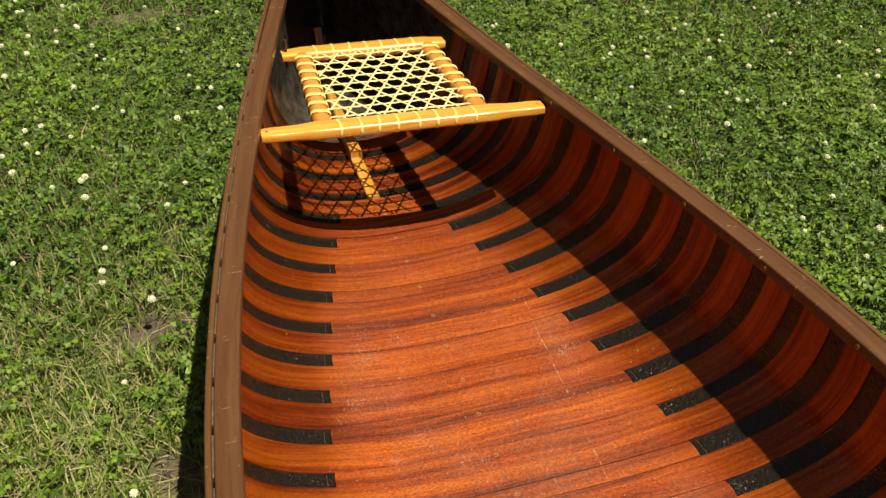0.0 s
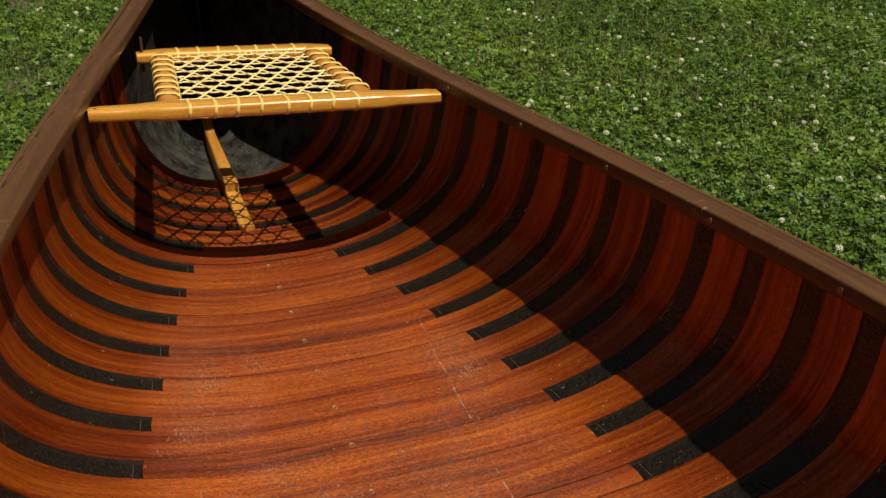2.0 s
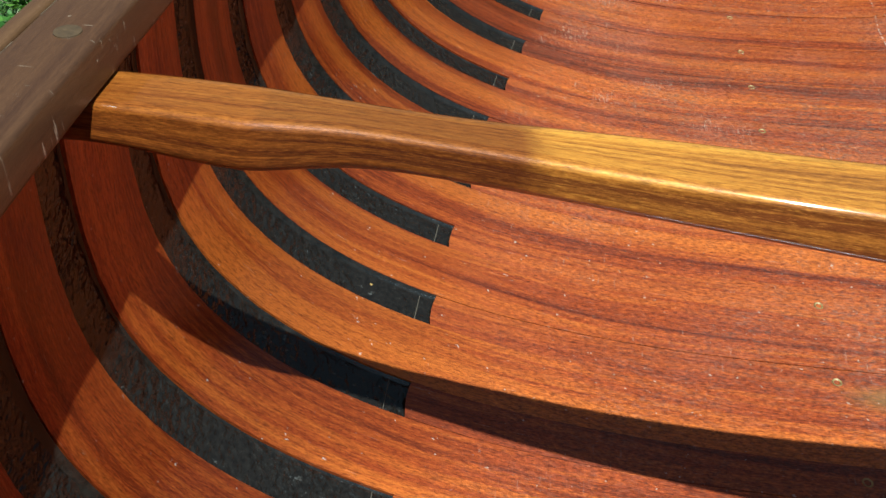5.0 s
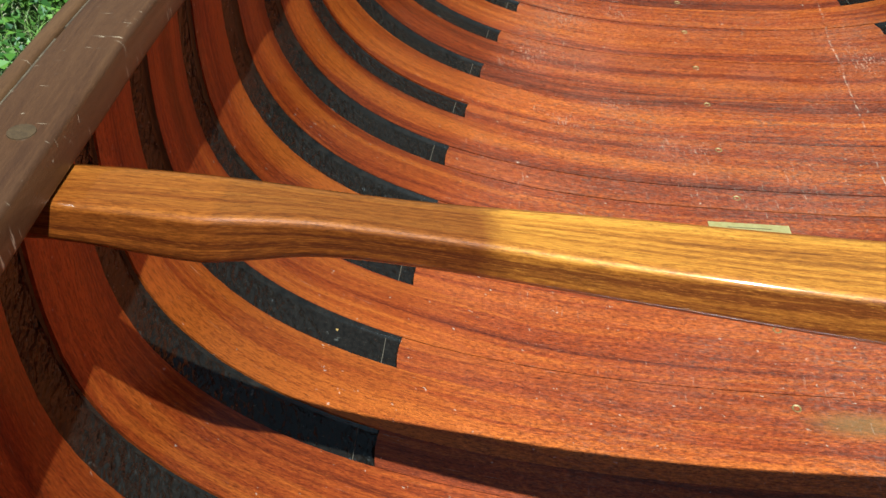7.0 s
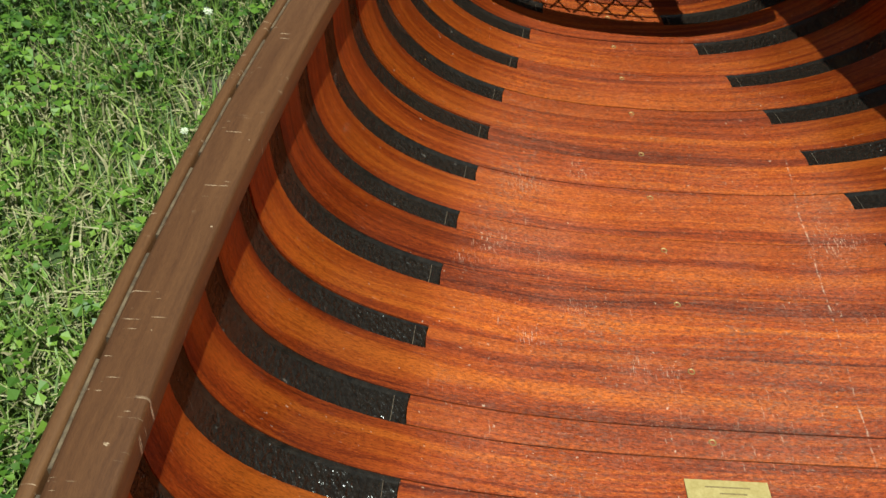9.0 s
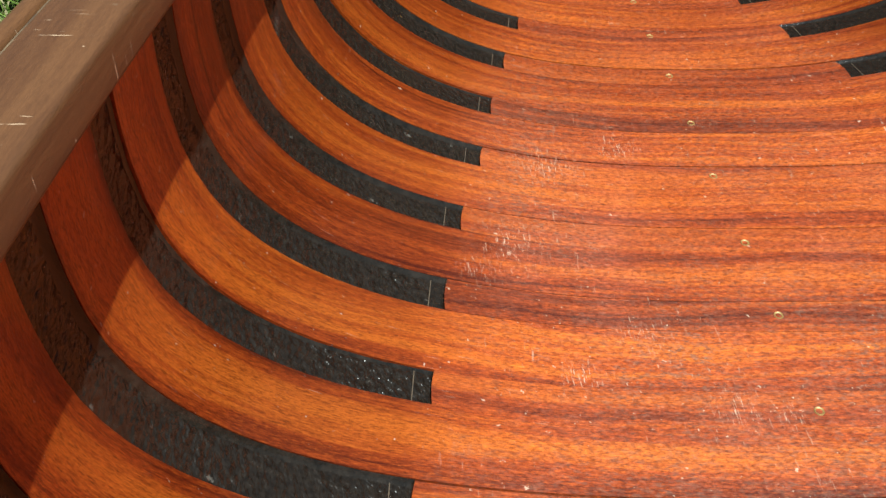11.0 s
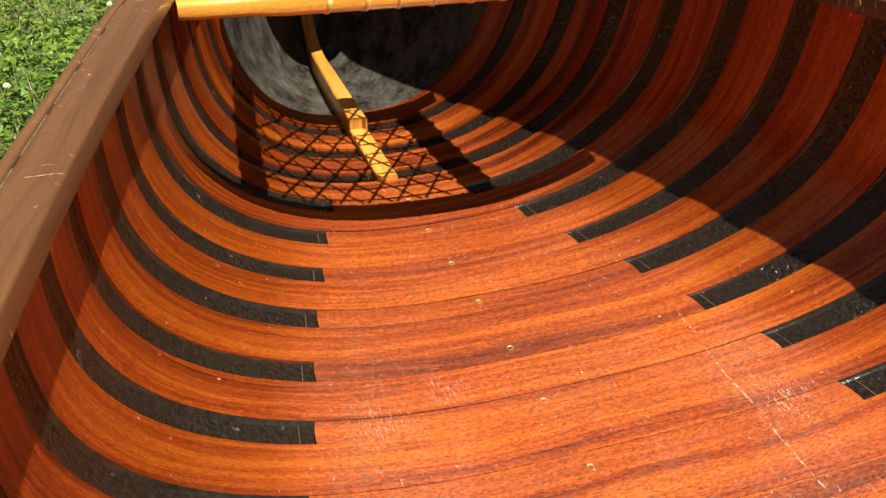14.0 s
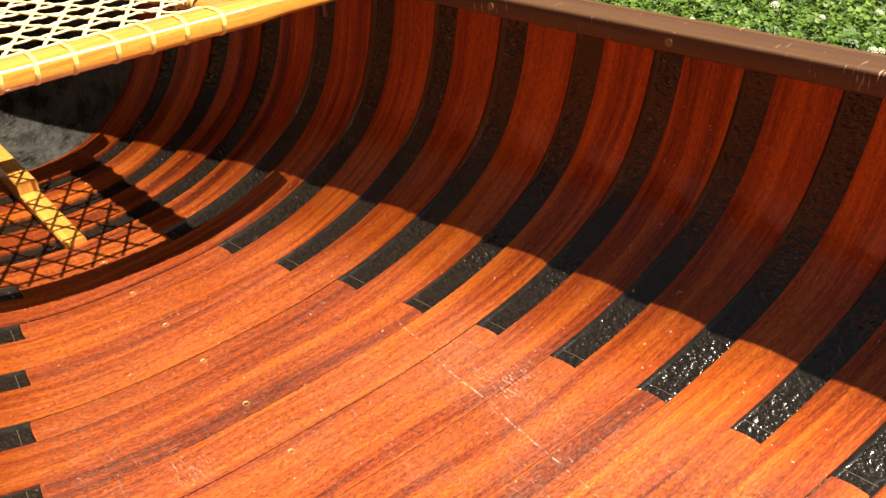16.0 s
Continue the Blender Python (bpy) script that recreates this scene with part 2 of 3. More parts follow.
def speckled(name, a, b, scale, rough=0.6, depth=0.001, metal=0.0):
    m = Nodes(name)
    o = m.node("TexCoord", out=3)
    n1, n2 = m.noise(o, scale, 5, 0.65), m.noise(o, scale * 6, 3)
    f = m.math("ADD", m.math("MULTIPLY", n1, 0.7), m.math("MULTIPLY", n2, 0.3))
    m.bump(f, 0.4, depth)
    return m.set(Base_Color=m.mix(m.step(f, 0.38, 0.64), rgb(*a), rgb(*b)), Roughness=rough, Metallic=metal)


def leafy(name, dark, mid, light, rough=0.5):
    m = Nodes(name)
    r = m.node("NewGeometry", out=8)
    o = m.node("TexCoord", out=3)
    patch = m.noise(o, 1.4, 3)
    f = m.math("ADD", m.math("MULTIPLY", r, 0.75), m.math("MULTIPLY", m.math("SUBTRACT", patch, 0.5), 1.0))
    col = m.ramp(f, (0.0, dark), (0.5, mid), (1.0, light))
    thin = m.node("BsdfTranslucent", {"Color": m.mix(1.0, col, rgb(1.0, 1.0, 0.55), "MULTIPLY")})
    both = m.node("MixShader", {0: 0.28, 1: m.bsdf.outputs[0], 2: thin})
    m.put(m.tree.nodes["Material Output"].inputs[0], both)
    return m.set(Base_Color=col, Roughness=rough, Specular_IOR_Level=0.35)


RIB = wood("mahogany_rib", (0.072, 0.0098, 0.0030), (0.225, 0.0350, 0.0046), (0.375, 0.0860, 0.0078), 0.40, coat=0.6, worn=1.0, fibre=0.60, pore=0.6)
FILLER = wood("mahogany_floor_strip", (0.064, 0.0092, 0.0031), (0.195, 0.0305, 0.0048), (0.305, 0.0640, 0.0074), 0.40, coat=0.6, worn=1.0, fibre=0.48, pore=0.6)
RAIL = wood("brown_varnished_rail", (0.048, 0.0185, 0.0068), (0.074, 0.0310, 0.0112), (0.098, 0.044, 0.0165), 0.34, 0.8, 0.28, marked=0.9, pore=0.2)
DECK = wood("deck_wood", (0.0546, 0.0172, 0.0086), (0.1248, 0.0429, 0.0195), (0.1716, 0.0663, 0.0312), 0.35, 0.4, 0.2)
ASH = wood("golden_ash", (0.42, 0.165, 0.020), (0.60, 0.285, 0.040), (0.70, 0.390, 0.075), 0.22, 0.9, 1.0, pore=0.3)
SIDE = wood("seat_side_wood", (0.27, 0.082, 0.018), (0.42, 0.140, 0.028), (0.52, 0.215, 0.046), 0.28, 0.7, 0.8)
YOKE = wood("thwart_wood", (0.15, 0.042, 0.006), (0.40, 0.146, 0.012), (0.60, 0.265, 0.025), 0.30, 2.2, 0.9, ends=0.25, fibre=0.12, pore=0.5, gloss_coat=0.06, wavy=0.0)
STEM = wood("pale_stem_wood", (0.30, 0.120, 0.020), (0.46, 0.205, 0.034), (0.56, 0.280, 0.055), 0.30, 0.7, 0.6)
RESIN = resin("black_resin")
BEAD = speckled("glossy_resin_edge", (0.005, 0.004, 0.003), (0.016, 0.012, 0.009), 120, 0.12, 0.0012)
SKIN = speckled("dark_hull_paint", (0.008, 0.009, 0.008), (0.014, 0.016, 0.014), 20, 0.35, 0.0004)
CLOTH = speckled("grey_glass_cloth", (0.008, 0.0075, 0.0065), (0.060, 0.056, 0.050), 26, 0.26, 0.003)
PALE = speckled("yellow_lacing", (0.62, 0.400, 0.100), (0.72, 0.515, 0.175), 60, 0.35, 0.0004)
LACE = speckled("cream_rawhide", (0.66, 0.520, 0.205), (0.76, 0.650, 0.335), 60, 0.4, 0.0004)
BRASS = speckled("dull_brass", (0.17, 0.10, 0.03), (0.31, 0.20, 0.065), 300, 0.55, 0.0002, 0.3)
PLATE = speckled("brass_plate", (0.30, 0.220, 0.072), (0.42, 0.325, 0.130), 90, 0.45, 0.0001, 0.25)
INK = speckled("dark_ink", (0.09, 0.06, 0.025), (0.234, 0.1638, 0.0546), 900, 0.6, 0.0001)
ROPE = speckled("pale_rope", (0.351, 0.312, 0.234), (0.507, 0.468, 0.3744), 200, 0.8, 0.0006)
PLUG = speckled("dark_wood_plug", (0.045, 0.024, 0.010), (0.085, 0.046, 0.019), 200, 0.5, 0.0003)
RIBTOP = speckled("weathered_rib_end", (0.039, 0.0234, 0.0125), (0.117, 0.078, 0.0429), 120, 0.7, 0.0006)
SEAM = speckled("seam", (0.03, 0.02, 0.012), (0.09, 0.06, 0.035), 250, 0.7, 0.0004)
STEEL = speckled("dull_steel", (0.234, 0.2262, 0.2106), (0.351, 0.3432, 0.3276), 200, 0.4, 0.0002, 0.8)
CLOVER = leafy("clover_leaf", (0.022, 0.055, 0.006), (0.082, 0.152, 0.013), (0.205, 0.290, 0.036))
GRASS = leafy("grass_blade", (0.048, 0.088, 0.012), (0.128, 0.190, 0.030), (0.33, 0.38, 0.10))
STRAW = leafy("dry_grass", (0.19, 0.165, 0.08), (0.31, 0.275, 0.145), (0.44, 0.40, 0.23), 0.7)
BLOOM = leafy("clover_bloom", (0.56, 0.57, 0.42), (0.70, 0.72, 0.57), (0.80, 0.82, 0.70), 0.8)


# ---- building ----
def part(name, bm, material, parent, label=""):
    me = bpy.data.meshes.new(name)
    bm.to_mesh(me)
    bm.free()
    me.materials.append(material)
    ob = new(name, me)
    ob.parent = parent
    return tagged(ob, label)


def grid_mesh(rows, closed=False, caps=False, smooth=True, vscale=None):
    """A mesh from rows of equally many points: U runs along the rows' order in metres, V across."""
    bm = bmesh.new()
    layer = bm.loops.layers.uv.new("uv")
    vs = [[bm.verts.new(p) for p in row] for row in rows]
    n = len(rows[0])
    us = [0.0]
    for a, b in zip(rows, rows[1:]):
        us.append(us[-1] + (Vector(b[n // 2]) - Vector(a[n // 2])).length)
    ws = [0.0]
    mid = rows[len(rows) // 2]
    for j in range(n):
        ws.append(ws[-1] + (Vector(mid[(j + 1) % n]) - Vector(mid[j])).length)
    for i in range(len(rows) - 1):
        for j in range(n if closed else n - 1):
            k = (j + 1) % n
            f = bm.faces.new((vs[i][j], vs[i][k], vs[i + 1][k], vs[i + 1][j]))
            f.smooth = smooth
            for loop, uv in zip(f.loops, ((us[i], ws[j]), (us[i], ws[j + 1]), (us[i + 1], ws[j + 1]), (us[i + 1], ws[j]))):
                loop[layer].uv = uv
    if caps:
        for row in (vs[0], vs[-1]):
            f = bm.faces.new(row)
            for loop in f.loops:
                loop[layer].uv = (loop.vert.co.x, loop.vert.co.y)
    bmesh.ops.recalc_face_normals(bm, faces=bm.faces)
    return bm


def sharpen(bm, degrees=35):
    for e in bm.edges:
        if len(e.link_faces) == 2 and e.calc_face_angle(0) > radians(degrees):
            e.smooth = False
    return bm


def smooth(x, a, b):
    t = min(1.0, max(0.0, (x - a) / (b - a)))
    return t * t * (3 - 2 * t)


# ---- the canoe's lines (y along it, bow ahead, both ends alike) ----
MID, TIP, PITCH, FIRST = -0.27, 1.665, 0.0877, 0.9165


def fore(y):
    return y if y > MID else 2 * MID - y


def rail_in(y):                 # half width between the inwales
    d = fore(y) - MID
    return max(0.0, 0.414 + 0.0163 * d - 0.2081 * d ** 2 + 0.0747 * d ** 3 - 0.0153 * d ** 4)


def rail_z(y):
    d = fore(y) - MID
    return 0.3695 - 0.0312 * d ** 2 + 0.0352 * d ** 3


def rail_out(y):                # half width of the hull at the rail
    return max(0.008, rail_in(y) + 0.0305 - 0.020 * smooth(fore(y), 1.3, TIP))


def beam(y):                    # greatest half width, below the rail
    return rail_out(y) + 0.0088 * (1 - smooth(fore(y), 0.95, 1.6))


def floor_z(y):
    y = fore(y)
    return 0.046 + 0.09 * max(0.0, y - 1.15) ** 2 + 0.31 * max(0.0, (y - 1.40) / 0.265) ** 3


def fullness(y):
    y = fore(y)
    return 2.555 - 0.14 * smooth(y, 0.25, 0.9) + 0.20 * smooth(y, 0.85, 1.2) - 0.30 * smooth(y, 1.35, 1.6)


def hull_point(y, v):
    """v from -1 (left rail) by 0 (keel) to 1 (right rail), on the inner face of the ribs."""
    a, n = abs(v), fullness(y)
    zf, zr, b = floor_z(y), rail_z(y) - 0.006, beam(y)
    h = min(0.22, 0.75 * (zr - zf))
    if a <= 0.7:
        th = (a / 0.7) ** 1.25 * math.pi / 2
        x, z = b * math.sin(th) ** (2 / n), zf + h * (1 - max(0.0, math.cos(th)) ** (2 / n))
    else:
        s = (a - 0.7) / 0.3
        x, z = b - (b - rail_out(y)) * s ** 1.6, zf + h + (zr - zf - h) * s
    return math.copysign(x, v), z


def lean(y):                    # how much a rib's top leans away from the canoe's end
    d = 0.001
    return 1.12 * (rail_in(y + d) - rail_in(y - d)) / (2 * d)


def rib_point(y0, v, out=0.0):
    """A point of a rib that crosses the keel at y0; out: metres outward from the inner face."""
    y = y0
    for _ in range(3):
        x, z = hull_point(y, v)
        y = y0 + lean(y0) * (z - floor_z(y0)) - 0.16 * max(0.0, x) ** 2        # bent a little astern on one side
    if out:
        e = 0.02
        xa, za = hull_point(y, max(-1, v - e))
        xb, zb = hull_point(y, min(1, v + e))
        t = math.hypot(xb - xa, zb - za) or 1
        x, z = x + out * (zb - za) / t, z - out * (xb - xa) / t
    return (x, y, z)


V = [math.copysign(abs(i / 36) ** 1.0, i) for i in range(-36, 37)]
canoe = tagged(new("canoe"), "varnished mahogany rib canoe lying open on clover lawn", "canoe")

# skin: resin inside between the ribs, canvas outside
YS = [2 * MID - TIP + 0.004 + i * (2 * (TIP - MID) - 0.008) / 150 for i in range(151)]


def skin(out):
    return grid_mesh([[rib_point(y, v, out) for v in V] for y in YS])


part("hull_lining", skin(0.0030), RESIN, canoe, "black resin lining between the ribs")
part("hull_skin", skin(0.011), SKIN, canoe, "dark painted hull skin")


# ---- ribs ----
def strip_mesh(y0, width, vs, low, high, cut=0.0, crown=0.0):
    """A strip across the hull with eased edges, between depths low (outer) and high (inner face)."""
    w = width / 2
    prof = [(-w, low, 0), (-w, high, 0), (-w * 0.86, high, 0.30), (-w * 0.5, high - 0.0002, 0.75), (0, high - 0.0003, 1), (w * 0.5, high - 0.0002, 0.75), (w * 0.86, high, 0.30), (w, high, 0), (w, low, 0)]
    rows = []
    for i, v in enumerate(vs):
        row = []
        rise = crown * smooth(abs(v), 0.22, 0.42)
        for dy, out, up in prof:
            bend = cut * (1 - (dy / w) ** 2) * (-1 if i == 0 else 1 if i == len(vs) - 1 else 0)
            row.append(rib_point(y0 + dy, v + bend, out - rise * up))
        rows.append(row)
    return sharpen(grid_mesh(rows, closed=True, caps=True), 18)


GAP = 0.0325
strip_y = [FIRST - PITCH * k for k in range(-3, 34)]
for i in range(len(strip_y) - 1):
    y = (strip_y[i] + strip_y[i + 1]) / 2 + random.uniform(-0.002, 0.002)
    part("rib", strip_mesh(y, PITCH - GAP + random.uniform(-0.003, 0.003), V, 0.0034, 0.0, crown=0.0013), RIB, canoe)
part("rib", strip_mesh(strip_y[0] + PITCH / 2, PITCH - GAP, V, 0.0034, 0.0, crown=0.0013), RIB, canoe)


def v_at(y, x):
    """The v at which the hull's inner face is x from the keel."""
    lo, hi = 0.0, 0.7
    for _ in range(30):
        m = (lo + hi) / 2
        lo, hi = (m, hi) if hull_point(y, m)[0] < abs(x) else (lo, m)
    return math.copysign(lo, x)


for k in range(0, 31):
    y = FIRST - PITCH * k
    d2 = (fore(y) - MID) ** 2
    a = v_at(y, -(0.309 - 0.168 * d2 + 0.018 * d2 ** 2 + random.uniform(-0.003, 0.003)))
    b = v_at(y, 0.308 - 0.167 * d2 + random.uniform(-0.003, 0.003))
    vs = [a + (b - a) * i / 24 for i in range(25)]
    part("floor_strip", strip_mesh(y, GAP - 0.0012, vs, 0.0034, 0.0001, 0.0022), FILLER, canoe)
    # pale seam across the resin near each end
    for v, out in ((a, -0.012), (b, 0.012)):
        v0 = v_at(y, hull_point(y, v)[0] + out + random.uniform(-0.002, 0.002))
        v1 = v_at(y, hull_point(y, v0)[0] + 0.0005)
        part("seam", strip_mesh(y, GAP - 0.004, [v0, v1], 0.0034, 0.0027), SEAM, canoe, "thin pale seam")
    # bead of resin up the edge of the next rib, on each side
    for v0, v1 in ((-0.97, a), (b, 0.97)):
        rows = []
        for i in range(29):
            v = v0 + (v1 - v0) * i / 28
            w, lift = GAP / 2 + 0.0004, 0.0004 * math.sin(i * 2.3 + k) + 0.0002 * math.sin(i * 5.1)
            rows.append([rib_point(y + d, v, o) for d, o in ((w - 0.0045 + lift, 0.0031), (w - 0.0028, 0.0026), (w - 0.0014, 0.0014 - lift / 2), (w, 0.0001))])
        part("resin_bead", grid_mesh(rows), BEAD, canoe, "glossy resin bead along the rib")
    # brass tack by the keel
    bm = bmesh.new()
    bmesh.ops.create_cone(bm, cap_ends=True, segments=14, radius1=0.0042, radius2=0.0034, depth=0.0016)
    head = [f for f in bm.faces if f.normal.z > 0.9]
    bmesh.ops.inset_individual(bm, faces=head, thickness=0.0014, depth=-0.0009)
    x, yy, z = rib_point(y + random.uniform(-0.003, 0.003), 0.0)
    bmesh.ops.translate(bm, verts=bm.verts, vec=(-0.010 + random.uniform(-0.002, 0.002), yy, z + 0.0001))
    part("tack", bm, BRASS, canoe, "dull brass tack")


# ---- rails ----
def sweep(section, y0, y1, side, n=120, base=rail_in):
    """A rail along one side: section points are (outward from the base line, height from the rail's top)."""
    rows = []
    for i in range(n + 1):
        y = y0 + (y1 - y0) * i / n
        d = 0.002
        s = (base(y + d) - base(y - d)) / (2 * d)
        nx, ny = 1 / math.hypot(1, s), -s / math.hypot(1, s)
        rows.append([(side * (base(y) + o * nx), y + o * ny, rail_z(y) + h) for o, h in section])
    return sharpen(grid_mesh(rows, closed=True, caps=True), 40)


def rounded(x0, x1, z0, z1, r, n=3):
    pts = []
    for cx, cz, a0 in ((x1 - r, z1 - r, 0), (x0 + r, z1 - r, 90), (x0 + r, z0 + r, 180), (x1 - r, z0 + r, 270)):
        for i in range(n + 1):
            a = radians(a0 + 90 * i / n)
            pts.append((cx + r * math.cos(a), cz + r * math.sin(a)))
    return pts


END = TIP - 0.03
for side in (-1, 1):
    part("inwale", sweep(rounded(0.002, 0.0336, -0.020, 0, 0.003), 2 * MID - END, END, side), RAIL, canoe, "brown varnished inwale with scratches")
    part("outwale", sweep(rounded(0.0362, 0.0446, -0.022, -0.001, 0.0030), 2 * MID - END, END, side), RAIL, canoe, "narrow brown outer rail")
    for i in range(len(strip_y) - 1):
        y0 = (strip_y[i] + strip_y[i + 1]) / 2
        y0 += lean(y0) * (rail_z(y0) - floor_z(y0))
        w = (PITCH - GAP) / 2 + 0.004
        part("rib_end", sweep(rounded(0.0338, 0.0360, -0.012, -0.0030, 0.0005, 1), y0 - w, y0 + w, side, 3), RIBTOP, canoe)

# screws along the inner faces of the inwales, every second rib
for side in (1,):
    for i in range(14):
        y = 0.747 - 0.187 * i
        bm = bmesh.new()
        bmesh.ops.create_cone(bm, cap_ends=True, segments=14, radius1=0.0040, radius2=0.0034, depth=0.0014)
        bmesh.ops.transform(bm, matrix=pose(side * (rail_in(y) + 0.0016), y, rail_z(y) - 0.010, 0, 90, 0), verts=bm.verts)
        part("screw", bm, BRASS, canoe)

# round plugs on top of the inwales over the thwart's ends
for side in (-1, 1):
    y = -0.312
    bm = bmesh.new()
    bmesh.ops.create_cone(bm, cap_ends=True, segments=18, radius1=0.0056, radius2=0.0054, depth=0.0010)
    bmesh.ops.translate(bm, verts=bm.verts, vec=(side * (rail_in(y) + 0.0150), y, rail_z(y)))
    part("plug", bm, PLUG, canoe, "dark round wooden plug")

# decks at both ends
for end in (1, -1):
    rows = []
    for i in range(25):
        f = i / 24
        row = []
        for j in range(17):
            u = j / 8 - 1
            y0 = 1.312 + 0.04 * u * u
            y = y0 + (TIP - 0.02 - y0) * f
            x = u * (rail_in(y) + 0.004)
            row.append((x, y if end > 0 else 2 * MID - y, rail_z(y) + 0.0035 + 0.006 * (1 - u * u) * (1 - f)))
        rows.append(row)
    bm = grid_mesh(rows)
    geo = bmesh.ops.solidify(bm, geom=bm.faces, thickness=0.012)
    part("deck", sharpen(bm), DECK, canoe, "brown triangular end deck with a hollowed edge")
    # stem cap where the rails meet
    bm = bmesh.new()
    bmesh.ops.create_cube(bm, size=1)
    for v in bm.verts:
        wide = 0.036 if v.co.y < 0 else 0.016
        v.co = (v.co.x * 2 * wide / 2, (TIP - 0.035 if v.co.y < 0 else TIP + 0.006) , rail_z(TIP) + (0.004 if v.co.z > 0 else -0.05))
        if end < 0:
            v.co.y = 2 * MID - v.co.y
    bmesh.ops.recalc_face_normals(bm, faces=bm.faces)
    bmesh.ops.bevel(bm, geom=list(bm.edges), offset=0.004, segments=2, affect="EDGES")
    part("stem_cap", bm, DECK, canoe)

# grey cloth in the ends, and the inner stem
for end in (1, -1):
    flip = (lambda p: p) if end > 0 else (lambda p: (p[0], 2 * MID - p[1], p[2]))
    y_last = strip_y[0] + PITCH - 0.022
    rows = [[flip(rib_point(y_last + (1.63 - y_last) * i / 24, v, 0.0022)) for v in V] for i in range(25)]
    part("end_lining", grid_mesh(rows), CLOTH, canoe, "grey glass cloth lining of the narrow end")
    for name, y0, y1, h0, h1, label in (("keel_batten", 0.985, 1.170, 0.008, 0.014, "pale flat batten along the keel"), ("inner_stem", 1.150, 1.60, 0.030, 0.034, "pale curved inner stem")):
        rows = []
        for i in range(25):
            y = y0 + (y1 - y0) * i / 24
            z, d = floor_z(y), 0.002
            k = (floor_z(y + d) - floor_z(y - d)) / (2 * d)
            ny, nz = -k / math.hypot(1, k), 1 / math.hypot(1, k)
            h = h0 + (h1 - h0) * smooth(y, y0, y0 + 0.2)
            w = 0.0135 - 0.003 * smooth(y, 1.15, 1.5)
            rows.append([flip((x - 0.018, y + ny * t, z + nz * t)) for x, t in ((-w, -0.006), (-w, h - 0.002), (-w + 0.002, h), (w - 0.002, h), (w, h - 0.002), (w, -0.006))])
        part(name, sharpen(grid_mesh(rows, closed=True, caps=True)), STEM, canoe, label)


# ---- bow seat ----
def bar(points, section):
    """A straight or bent bar: section (across, up) carried along points that run mostly level."""
    rows = []
    for i, p in enumerate(points):
        a, b = Vector(points[max(0, i - 1)]), Vector(points[min(len(points) - 1, i + 1)])
        ahead = (b - a).normalized()
        across = ahead.cross(Vector((0, 0, 1))).normalized()
        up = across.cross(ahead)
        rows.append([tuple(Vector(p) + across * s + up * h) for s, h in section])
    return sharpen(grid_mesh(rows, closed=True, caps=True), 50)


def lerp(a, b, f):
    return tuple(x + (y - x) * f for x, y in zip(a, b))


SEAT_Z = 0.357
FRONT, REAR = 0.779, 1.113          # y of the two cross rails
SKEW = -0.06                        # the seat sits a little askew


def askew(bm):
    for v in bm.verts:
        v.co.y += SKEW * v.co.x
    return bm


def cross_rail(y, half, z, joint):
    rows = []
    for i in range(33):
        x = -half + 2 * half * i / 32
        end = 0.90 + 0.10 * smooth(half - abs(x), 0.0, 0.006)
        k = 1 - 0.16 * smooth(abs(x), joint + 0.020, joint + 0.045)
        t = 1 - 0.18 * smooth(abs(x), joint + 0.015, joint + 0.060)
        rows.append([(x, y + s * k * end, z - 0.011 + (h + 0.011) * t * end) for s, h in rounded(-0.0205, 0.0205, -0.022, 0, 0.0060)])
    return rows


bm = grid_mesh(cross_rail(FRONT, 0.269, SEAT_Z + 0.002, 0.152), closed=True, caps=True)
seat = part("bow_seat", askew(sharpen(bm, 50)), ASH, canoe, "golden ash seat rail laced with cream rawhide")
part("rear_rail", askew(sharpen(grid_mesh(cross_rail(REAR, 0.176, SEAT_Z + 0.002, 0.110), closed=True, caps=True), 50)), ASH, seat)
SIDE_ENDS = [((s * 0.152, FRONT + 0.015, SEAT_Z - 0.010), (s * 0.134, REAR - 0.012, SEAT_Z - 0.010)) for s in (-1, 1)]
ROUND = [(0.0180 * math.cos(a), 0.0125 * math.sin(a)) for a in [2 * math.pi * i / 14 for i in range(14)]]
for a, b in SIDE_ENDS:
    part("side_rail", askew(bar([lerp(a, b, i / 8) for i in range(9)], ROUND)), SIDE, seat, "brown side rail wrapped with lacing")


def cord(points, wide=0.0024, high=0.0015, closed=False):
    """A flattened lace along points."""
    rows = []
    n = len(points)
    for i, p in enumerate(points):
        a = Vector(points[(i - 1) % n if closed else max(0, i - 1)])
        b = Vector(points[(i + 1) % n if closed else min(n - 1, i + 1)])
        ahead = (b - a).normalized()
        ref = Vector((0, 0, 1)) if not closed else (Vector(p) - sum((Vector(q) for q in points), Vector()) / n).normalized()
        across = ahead.cross(ref)
        across = across.normalized() if across.length > 1e-4 else Vector((1, 0, 0))
        up = across.cross(ahead).normalized()
        rows.append([tuple(Vector(p) + across * wide * math.cos(t) + up * high * math.sin(t)) for t in [2 * math.pi * k / 6 for k in range(6)]])
    if closed:
        rows.append(rows[0])
    return grid_mesh(rows, closed=True)


# woven field: three sets of strands, in a pattern of hexagons and triangles
A = 0.0192
Y0, Y1 = FRONT + 0.028, REAR - 0.026
WEAVE_Z = SEAT_Z - 0.004


def side_x(y, side):
    f = (y - FRONT) / (REAR - FRONT)
    return side * (0.150 - 0.016 * f - 0.019)


